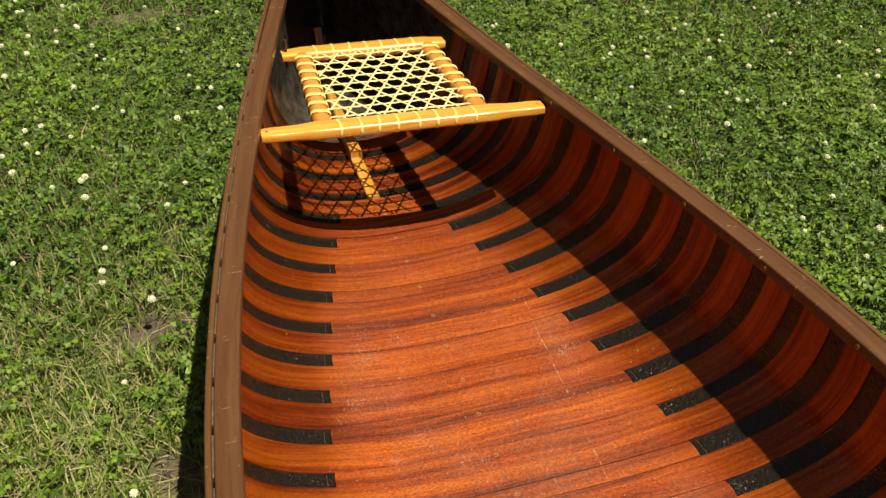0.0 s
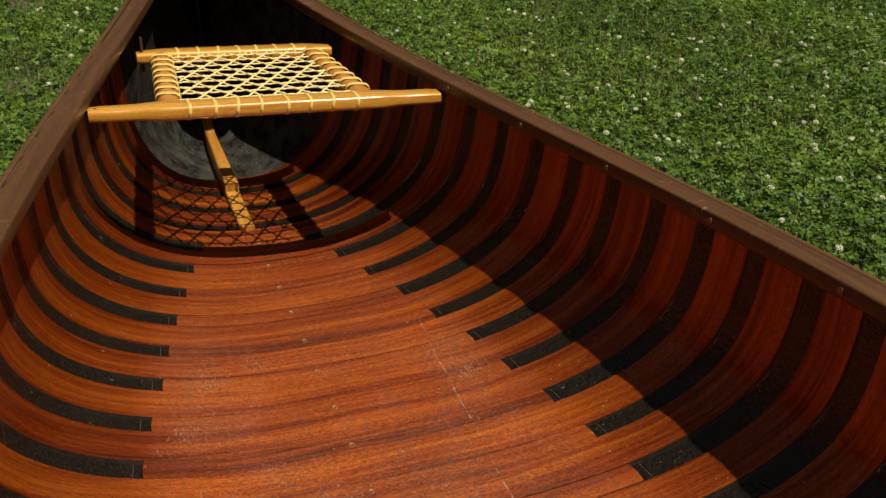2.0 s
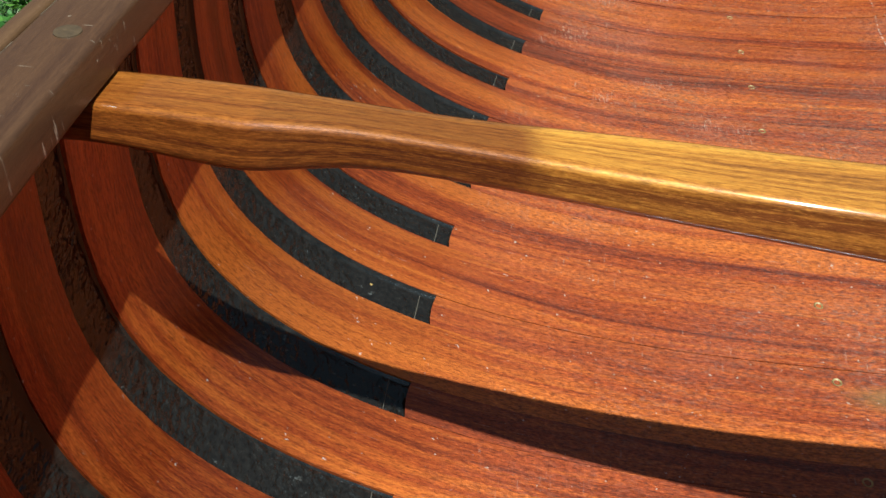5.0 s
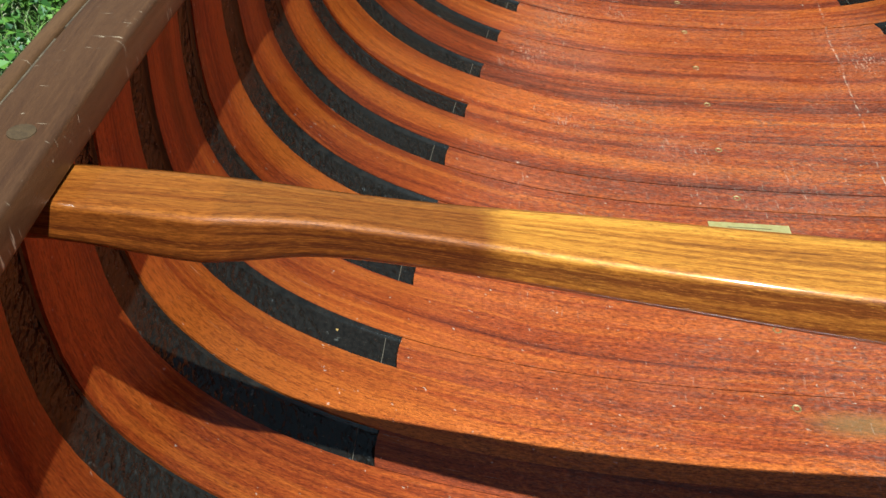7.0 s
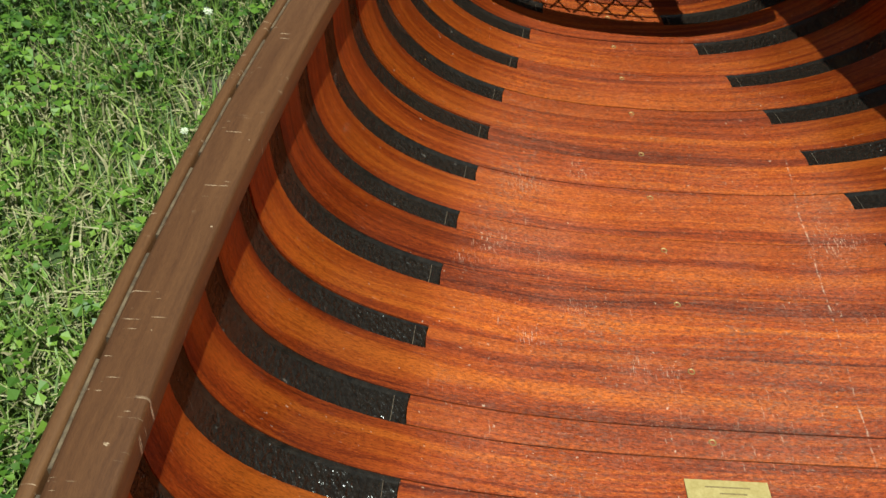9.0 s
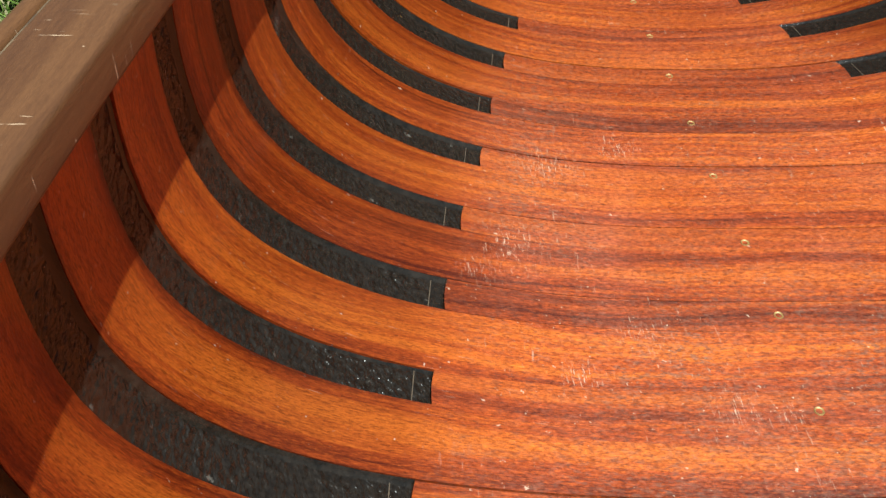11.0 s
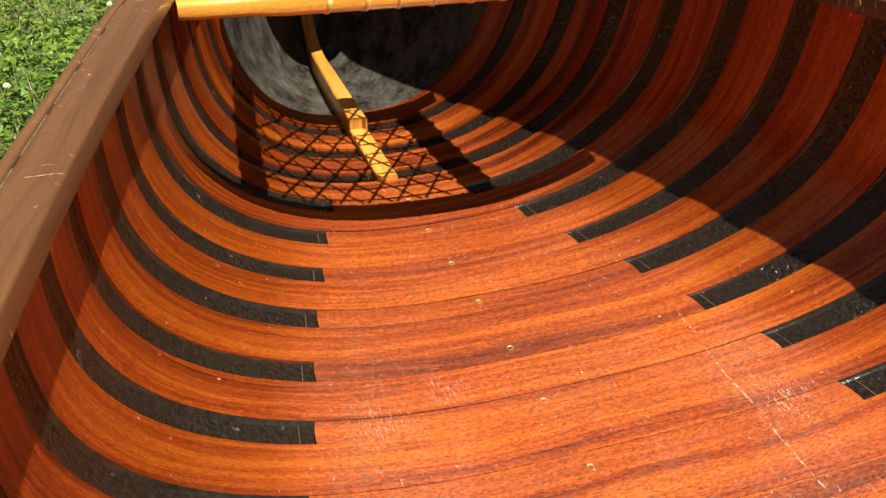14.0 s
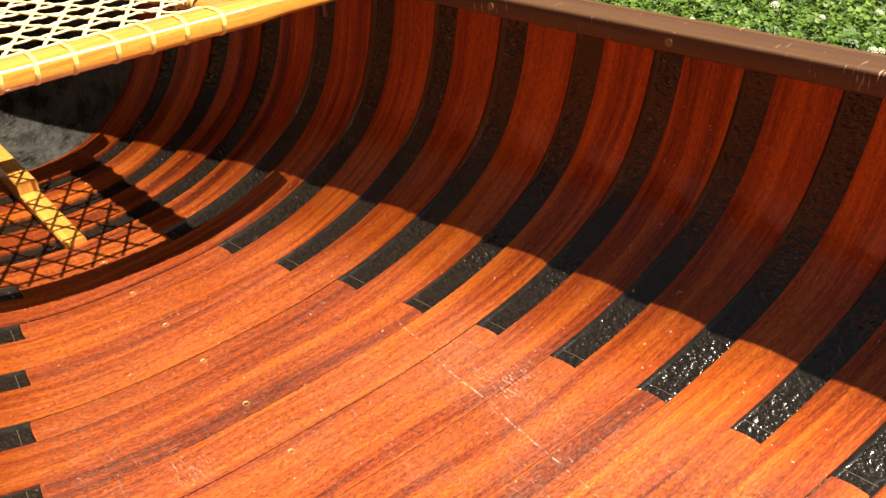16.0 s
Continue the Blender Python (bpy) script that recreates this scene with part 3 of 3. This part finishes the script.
def strand(p, q):
    n = max(4, int((Vector(q) - Vector(p)).length / 0.006))
    ph = random.uniform(0, 6)
    pts = []
    for i in range(n + 1):
        x, y, z = lerp(p, q, i / n)
        pts.append((x + random.uniform(-0.0002, 0.0002), y, z + 0.0006 * math.sin(i * 2.1 + ph)))
    part("strand", askew(cord(pts, 0.0022, 0.0013)), LACE, seat)


rows_y = []
y = Y0 + A * 0.4
while y < Y1:
    rows_y.append(y)
    strand((side_x(y, -1) - 0.006, y, WEAVE_Z), (side_x(y, 1) + 0.006, y, WEAVE_Z))
    y += A * math.sqrt(3)
for tilt in (-1, 1):
    for i in range(-12, 13):
        # x = x0 + tilt * (y - y_ref) / sqrt(3), crossing the rows half way between the other set
        x0 = (2 * i + 0.5 * tilt) * A
        ya, yb, run = Y0 - 0.004, Y1 + 0.004, []
        for j in range(81):
            y = ya + (yb - ya) * j / 80
            x = x0 + tilt * (y - rows_y[0]) / math.sqrt(3)
            if side_x(y, -1) < x < side_x(y, 1):
                run.append((x, y))
        if len(run) > 12:
            (xa, ya), (xb, yb) = run[0], run[-1]
            strand((xa, ya, WEAVE_Z + 0.001), (xb, yb, WEAVE_Z + 0.001))


def wrap(centre, axis, half_w, half_h, wide):
    """A lace wound once round a rail."""
    c, ax = Vector(centre), Vector(axis).normalized()
    side = ax.cross(Vector((0, 0, 1))).normalized()
    pts = []
    for k in range(18):
        t = 2 * math.pi * k / 18
        e = 2 / 3.4
        pts.append(tuple(c + side * half_w * math.copysign(abs(math.cos(t)) ** e, math.cos(t)) + Vector((0, 0, half_h * math.copysign(abs(math.sin(t)) ** e, math.sin(t)))) + ax * 0.002 * math.sin(t)))
    rows = []
    for p in pts:
        o = (Vector(p) - c)
        o = (o - ax * o.dot(ax)).normalized()
        rows.append([tuple(Vector(p) + ax * s + o * h) for s, h in ((-wide, 0), (-wide * 0.6, 0.0013), (wide * 0.6, 0.0013), (wide, 0))])
    rows.append(rows[0])
    return grid_mesh(rows)


for i in range(8):
    x = -0.128 + 0.256 * i / 7 + random.uniform(-0.002, 0.002)
    part("lacing", askew(wrap((x, FRONT, SEAT_Z - 0.009), (1, random.uniform(-0.1, 0.1), 0), 0.0213, 0.0121, 0.0025)), PALE, seat)
for i in range(7):
    x = -0.105 + 0.21 * i / 6 + random.uniform(-0.002, 0.002)
    part("lacing", askew(wrap((x, REAR, SEAT_Z - 0.009), (1, random.uniform(-0.1, 0.1), 0), 0.0213, 0.0121, 0.0025)), PALE, seat)
for a, b in SIDE_ENDS:
    for i in range(8):
        p = lerp(a, b, 0.12 + 0.8 * i / 7)
        part("lacing", askew(wrap(p, (0.15 * random.uniform(0.5, 1), 1, 0), 0.0187, 0.0133, 0.0058)), PALE, seat)

# bolts that hang the seat from the inwales
for y, half in ((FRONT, 0.258), (REAR, 0.166)):
    for s in ((-1, 1) if y == FRONT else (-1,)):
        bm = bmesh.new()
        z0, z1 = SEAT_Z - 0.036, rail_z(y) - 0.019
        bmesh.ops.create_cone(bm, cap_ends=True, segments=10, radius1=0.0028, radius2=0.0028, depth=z1 - z0)
        bmesh.ops.translate(bm, verts=bm.verts, vec=(s * half, y + SKEW * s * half, (z0 + z1) / 2))
        part("bolt", bm, RAIL, seat, "thin dark hanging bolt")

# ---- centre thwart ----
def along(x, *stops):
    """A smooth curve through (x, value) stops."""
    slope = [(q[1] - p[1]) / (q[0] - p[0]) for p, q in zip(stops, stops[1:])]
    at = [0.0] + [(a + b) / 2 for a, b in zip(slope, slope[1:])] + [slope[-1]]
    for (a, p), (b, q), m0, m1 in zip(stops, stops[1:], at, at[1:]):
        if x <= b:
            w, t = b - a, (x - a) / (b - a)
            return (2 * t ** 3 - 3 * t ** 2 + 1) * p + (t ** 3 - 2 * t ** 2 + t) * w * m0 + (3 * t ** 2 - 2 * t ** 3) * q + (t ** 3 - t ** 2) * w * m1
    return stops[-1][1]


rows = []
for i in range(109):
    x = -0.434 + 0.868 * i / 108
    a = abs(x)
    far = along(a, (0, -0.3015), (0.11, -0.2995), (0.20, -0.2965), (0.30, -0.2975), (0.355, -0.2965), (0.44, -0.300))
    near = along(a, (0, -0.350), (0.10, -0.342), (0.20, -0.332), (0.27, -0.3255), (0.32, -0.3250), (0.356, -0.3300)) - 0.001 * smooth(a, 0.352, 0.360)
    top = along(a, (0, 0.3350), (0.25, 0.3380), (0.42, 0.3490), (0.44, 0.3490))
    low = along(a, (0, 0.311), (0.10, 0.3135), (0.19, 0.318), (0.26, 0.322), (0.315, 0.325), (0.36, 0.3235), (0.42, 0.331), (0.44, 0.331))
    edge = ((far - 0.004, top), (far - 0.007, top), (near + 0.0075, top), (near + 0.0060, top), (near + 0.0046, top - 0.0003), (near + 0.0034, top - 0.0009), (near + 0.0026, top - 0.0019),
            (near + 0.0022, top - 0.0032), (near + 0.0019, top - 0.0050), (near + 0.0003, low + 0.0060), (near, low + 0.0042), (near + 0.0004, low + 0.0026), (near + 0.0014, low + 0.0011),
            (near + 0.0030, low + 0.0002), (near + 0.005, low), (far - 0.007, low), (far - 0.003, low + 0.001), (far - 0.0006, low + 0.004), (far, top - 0.004), (far - 0.0014, top - 0.0011))
    rows.append([(x, s, z) for s, z in edge])
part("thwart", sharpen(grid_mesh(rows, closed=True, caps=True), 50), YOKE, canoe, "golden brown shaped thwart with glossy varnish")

# ---- brass plate on the floor ----
bm = bmesh.new()
bmesh.ops.create_cube(bm, size=1)
bmesh.ops.scale(bm, vec=(0.074, 0.032, 0.0008), verts=bm.verts)
plate = part("maker_plate", bm, PLATE, canoe, "small brass maker's plate")
plate.location = (-0.0055, 0.072, 0.0472)
for row, (half, dx) in enumerate(((0.024, 0.0), (0.016, 0.003), (0.012, 0.004), (0.02, 0.0))):
    bm = bmesh.new()
    bmesh.ops.create_cube(bm, size=1)
    bmesh.ops.scale(bm, vec=(half * 2, 0.0030 if row < 2 else 0.0014, 0.0003), verts=bm.verts)
    bmesh.ops.translate(bm, vec=(dx, -0.010 + 0.0063 * row, 0.0005), verts=bm.verts)
    part("mark", bm, INK, plate, "dark worn line of marks")

# ---- rope end at the bow ----
bm = cord([(0.002, 1.585, rail_z(1.585) + 0.012), (-0.003, 1.62, rail_z(1.62) + 0.012), (-0.008, 1.65, rail_z(1.65) + 0.014), (-0.016, 1.685, rail_z(1.66) + 0.010), (-0.02, 1.695, rail_z(1.66) - 0.03)], 0.006, 0.005)
part("rope", bm, ROPE, canoe, "short pale rope over the bow")

# ---- lawn ----
rng = np.random.default_rng(4)


def lawn_z(x, y):
    return 0.010 * np.sin(x * 1.9 + 0.4) * np.cos(y * 1.3) + 0.006 * np.sin(x * 5.1 + y * 3.7)


BARE = ((-0.46, 2.30, 0.17, 0.06), (-0.47, 3.50, 0.12, 0.10), (-0.52, 0.73, 0.09, 0.05), (-0.50, 0.35, 0.05, 0.08))


def turf():
    """Matted green and brown, with naked soil in a few spots."""
    m = Nodes("turf")
    o = m.node("TexCoord", out=3)
    n1, n2 = m.noise(o, 30.0, 5, 0.65), m.noise(o, 180.0, 3)
    f = m.math("ADD", m.math("MULTIPLY", n1, 0.6), m.math("MULTIPLY", n2, 0.4))
    col = m.mix(m.step(f, 0.38, 0.64), rgb(0.020, 0.036, 0.0062), rgb(0.056, 0.078, 0.0165))
    soil = m.mix(m.step(f, 0.38, 0.62), rgb(0.028, 0.021, 0.013), rgb(0.11, 0.085, 0.055))
    flat = m.map(o, (1, 1, 0))
    spot = 0.0
    for a, b, c, d in BARE:
        near = m.node("VectorMath", {0: m.map(flat, (1 / c, 1 / d, 0), (-a / c, -b / d, 0))}, 1, operation="LENGTH")
        spot = m.math("MAXIMUM", spot, m.step(m.math("ADD", near, n1), 1.9, 1.3))
    m.bump(f, 0.6, 0.012)
    return m.set(Base_Color=m.mix(spot, col, soil), Roughness=0.95)


N = 60
xs = np.sign(np.linspace(-1, 1, 2 * N + 1)) * np.abs(np.linspace(-1, 1, 2 * N + 1)) ** 3.2 * 400
bm = bmesh.new()
vs = [[bm.verts.new((x, y + 1, (float(lawn_z(x, y + 1)) - 0.012) * (1 if max(abs(x), abs(y)) < 30 else 0))) for x in xs] for y in xs]
for i in range(2 * N):
    for j in range(2 * N):
        bm.faces.new((vs[i][j], vs[i][j + 1], vs[i + 1][j + 1], vs[i + 1][j])).smooth = True
me = bpy.data.meshes.new("ground")
bm.to_mesh(me), bm.free()
me.materials.append(turf())
tagged(new("ground", me), "brown soil under a clover lawn", "ground", kind="structure")


def inside_hull(x, y, grow=0.0):
    """True under the canoe, where nothing stands upright."""
    d = np.abs(y - MID)
    w = 0.414 + 0.0163 * d - 0.2081 * d ** 2 + 0.0747 * d ** 3 - 0.0153 * d ** 4
    return (np.abs(x) < np.maximum(w, 0) * 0.93 + grow) & (d < TIP - MID)


def scatter(n):
    """Places on the lawn on both sides of the canoe, thinning out with distance."""
    y = rng.random(n * 4) ** 1.7 * 10.7 - 1.0
    x = rng.uniform(-1, 1, n * 4) * (1.3 + 0.85 * np.maximum(y, 0)) + 0.35 * np.maximum(y - 0.5, 0)
    soft = rng.exponential(0.12, n * 4)
    keep = ~inside_hull(x, y) & (x > -1.25 - 0.25 * np.maximum(y, 0) + soft) & (x < 1.8 + 0.95 * np.maximum(y, 0) - soft) & (y > -1.0 + soft)
    return x[keep][:n], y[keep][:n]


def around(n):
    """Places on the rest of the lawn, behind and beside."""
    r, a = 6.5 * np.sqrt(rng.random(n)), rng.uniform(0, 2 * np.pi, n)
    x, y = r * np.cos(a), 0.3 + r * np.sin(a)
    seen = (y > -1.0) & (x > -1.05 - 0.25 * np.maximum(y, 0)) & (x < 1.6 + 0.95 * np.maximum(y, 0)) & (np.abs(x - 0.35 * np.maximum(y - 0.5, 0)) < 1.3 + 0.85 * np.maximum(y, 0))
    keep = ~inside_hull(x, y) & ~seen
    return x[keep], y[keep]


def grow(x, y):
    """Leaves stand for more of their kind far away."""
    return 1 + 0.16 * np.maximum(np.hypot(x, y - 0.5) - 1.0, 0)


def patchy(x, y):
    """0 to 1: where clover thins out and dry grass shows."""
    v = np.sin(x * 2.3 + 1.0) * np.sin(y * 1.9 + 0.5) + 0.6 * np.sin(x * 5.3 + y * 4.1) + 0.4 * np.sin(x * 11 - y * 7.3)
    dry = np.exp(-(((x + 0.66) / 0.28) ** 2 + ((y - 0.45) / 0.70) ** 2)) * 0.92
    return 1 / (1 + np.exp(-2.2 * (v - 0.7))) * 0.45 + dry + bare(x, y)


def bare(x, y):
    """Spots of naked soil."""
    wob = 0.25 * np.sin(x * 31) * np.sin(y * 27)
    return sum(np.exp(-((((x - a) / c) ** 2 + ((y - b) / d) ** 2) * (1 + wob)) ** 1.5) for a, b, c, d in BARE)


def stuff(name, verts, faces, material, label):
    me = bpy.data.meshes.new(name)
    me.from_pydata(verts.reshape(-1, 3).tolist(), [], faces.tolist())
    me.materials.append(material)
    return tagged(new(name, me), label, name.replace("_", " "), kind="stuff")


def clover(n, places=scatter, large=1.0):
    x, y = places(n)
    keep = rng.random(len(x)) > patchy(x, y) * 0.95
    x, y = x[keep], y[keep]
    m = len(x)
    z = lawn_z(x, y) + rng.uniform(0.012, 0.062, m)
    size = rng.uniform(0.0055, 0.0130, m) * grow(x, y) * large
    turn = rng.uniform(0, 2 * np.pi, m)
    tip, tdir = rng.uniform(0, 0.65, m), rng.uniform(0, 2 * np.pi, m)
    # one leaflet: a folded, blunt heart
    leaf = np.array([(0, 0.0, 0.0), (0.78, 0.56, 0.18), (1.08, 0.0, 0.04), (0.78, -0.56, 0.18)])
    tri = np.array([(0, 2, 1), (0, 3, 2)])
    out, idx = [], []
    for k in range(3):
        a = turn + k * 2.094 + rng.uniform(-0.15, 0.15, m)
        ca, sa = np.cos(a)[:, None], np.sin(a)[:, None]
        px = (leaf[:, 0] * ca - leaf[:, 1] * sa) * size[:, None]
        py = (leaf[:, 0] * sa + leaf[:, 1] * ca) * size[:, None]
        pz = leaf[:, 2] * size[:, None] - 0.25 * leaf[:, 0] * size[:, None]
        slope = np.tan(tip)[:, None] * (px * np.cos(tdir)[:, None] + py * np.sin(tdir)[:, None])
        out.append(np.stack([px + x[:, None], py + y[:, None], pz + slope + z[:, None]], -1))
    v = np.stack(out, 1)                                   # m, 3, 4, 3
    f = (np.arange(m * 3) * 4)[:, None, None] + tri[None]
    stuff("clover", v, f.reshape(-1, 3), CLOVER, "dense low green clover leaves on the lawn")


def blades(name, n, material, label, tall, dry):
    x, y = scatter(n)
    p = patchy(x, y)
    keep = (rng.random(len(x)) < (p * 1.2 if dry else 0.35 + p)) & (rng.random(len(x)) > bare(x, y) * 0.93)
    x, y = x[keep], y[keep]
    m = len(x)
    h = rng.uniform(0.4, 1.0, m) ** 1.5 * tall
    w = rng.uniform(0.0009, 0.0021, m) * grow(x, y)
    a, lean_ = rng.uniform(0, 2 * np.pi, m), rng.uniform(0.15, 1.3 if not dry else 2.2, m)
    z = lawn_z(x, y) - 0.006
    levels = []
    for f in (0.0, 0.5, 1.0):
        off, up = lean_ * h * f * f * 0.75, h * f * (1 - 0.35 * np.minimum(lean_, 2.2) * f / 1.2)
        ww = w * (1 - 0.97 * f ** 2)
        cx, cy = x + np.cos(a) * off, y + np.sin(a) * off
        sx, sy = -np.sin(a) * ww, np.cos(a) * ww
        levels += [np.stack([cx - sx, cy - sy, z + up], -1), np.stack([cx + sx, cy + sy, z + up], -1)]
    v = np.stack(levels, 1)                                # m, 6, 3
    quad = np.array([(0, 1, 3, 2), (2, 3, 5, 4)])
    f = (np.arange(m) * 6)[:, None, None] + quad[None]
    stuff(name, v, f.reshape(-1, 4), material, label)


def blooms(n):
    """White clover heads: little balls of florets on stalks, things of their own near by."""
    x, y = scatter(n)
    keep = rng.random(len(x)) > np.minimum(patchy(x, y), 0.8)
    return x[keep], y[keep]


clover(165000)
blades("grass", 260000, GRASS, "green grass blades among the clover", 0.080, False)
blades("dry_grass", 140000, STRAW, "straw-coloured dry grass in thin patches", 0.07, True)


def bloom_mesh(seed):
    r = random.Random(seed)
    bm = bmesh.new()
    for k in range(26):
        f = (k + 0.5) / 26
        th, ph = math.acos(1 - 1.75 * f), k * 2.4
        d = Vector((math.sin(th) * math.cos(ph), math.sin(th) * math.sin(ph), math.cos(th)))
        c = d * 0.0062 + Vector((0, 0, 0))
        rr = bmesh.ops.create_cone(bm, cap_ends=False, segments=4, radius1=0.0024, radius2=0.0011, depth=0.0042)
        bmesh.ops.transform(bm, matrix=Matrix.Translation(c) @ d.to_track_quat("Z", "Y").to_matrix().to_4x4() @ pose(0, 0, 0, r.uniform(-25, 25), r.uniform(-25, 25), 0), verts=rr["verts"])
    rr = bmesh.ops.create_icosphere(bm, subdivisions=1, radius=0.0062)
    me = bpy.data.meshes.new("clover_bloom")
    bm.to_mesh(me), bm.free()
    me.materials.append(BLOOM)
    return me


BLOOMS = [bloom_mesh(s) for s in range(4)]
bx, by = blooms(1150)
bx = np.concatenate([bx, rng.uniform(-1.7, -0.55, 130), rng.uniform(0.9, 2.4, 60)])
by = np.concatenate([by, rng.uniform(0.8, 3.0, 130), rng.uniform(0.2, 2.6, 60)])
near = np.argsort(np.hypot(bx * 1.1, by - 0.9))
rest_v, rest_f, count = [], [], 0
for n, i in enumerate(near):
    x, y = float(bx[i]), float(by[i])
    s = random.uniform(0.6, 1.05)
    m = Matrix.LocRotScale((x, y, float(lawn_z(x, y)) + random.uniform(0.058, 0.095)), Euler((random.uniform(-0.5, 0.5), random.uniform(-0.5, 0.5), random.uniform(0, 6))), (s, s, s * 0.85))
    me = random.choice(BLOOMS)
    if n < 290:
        ob = new("clover_flower", me)
        ob.matrix_world = m
        tagged(ob, "round white clover bloom above the lawn", "flower", "clover flowers in the lawn")
    else:
        rest_v += [tuple(m @ v.co) for v in me.vertices]
        rest_f += [tuple(k + count for k in p.vertices) for p in me.polygons]
        count = len(rest_v)
me = bpy.data.meshes.new("far_clover_flowers")
me.from_pydata(rest_v, [], rest_f)
me.materials.append(BLOOM)
tagged(new("far_clover_flowers", me), "white clover blooms scattered over the far lawn", "flowers", kind="stuff")
clover(110000, around, 1.25)
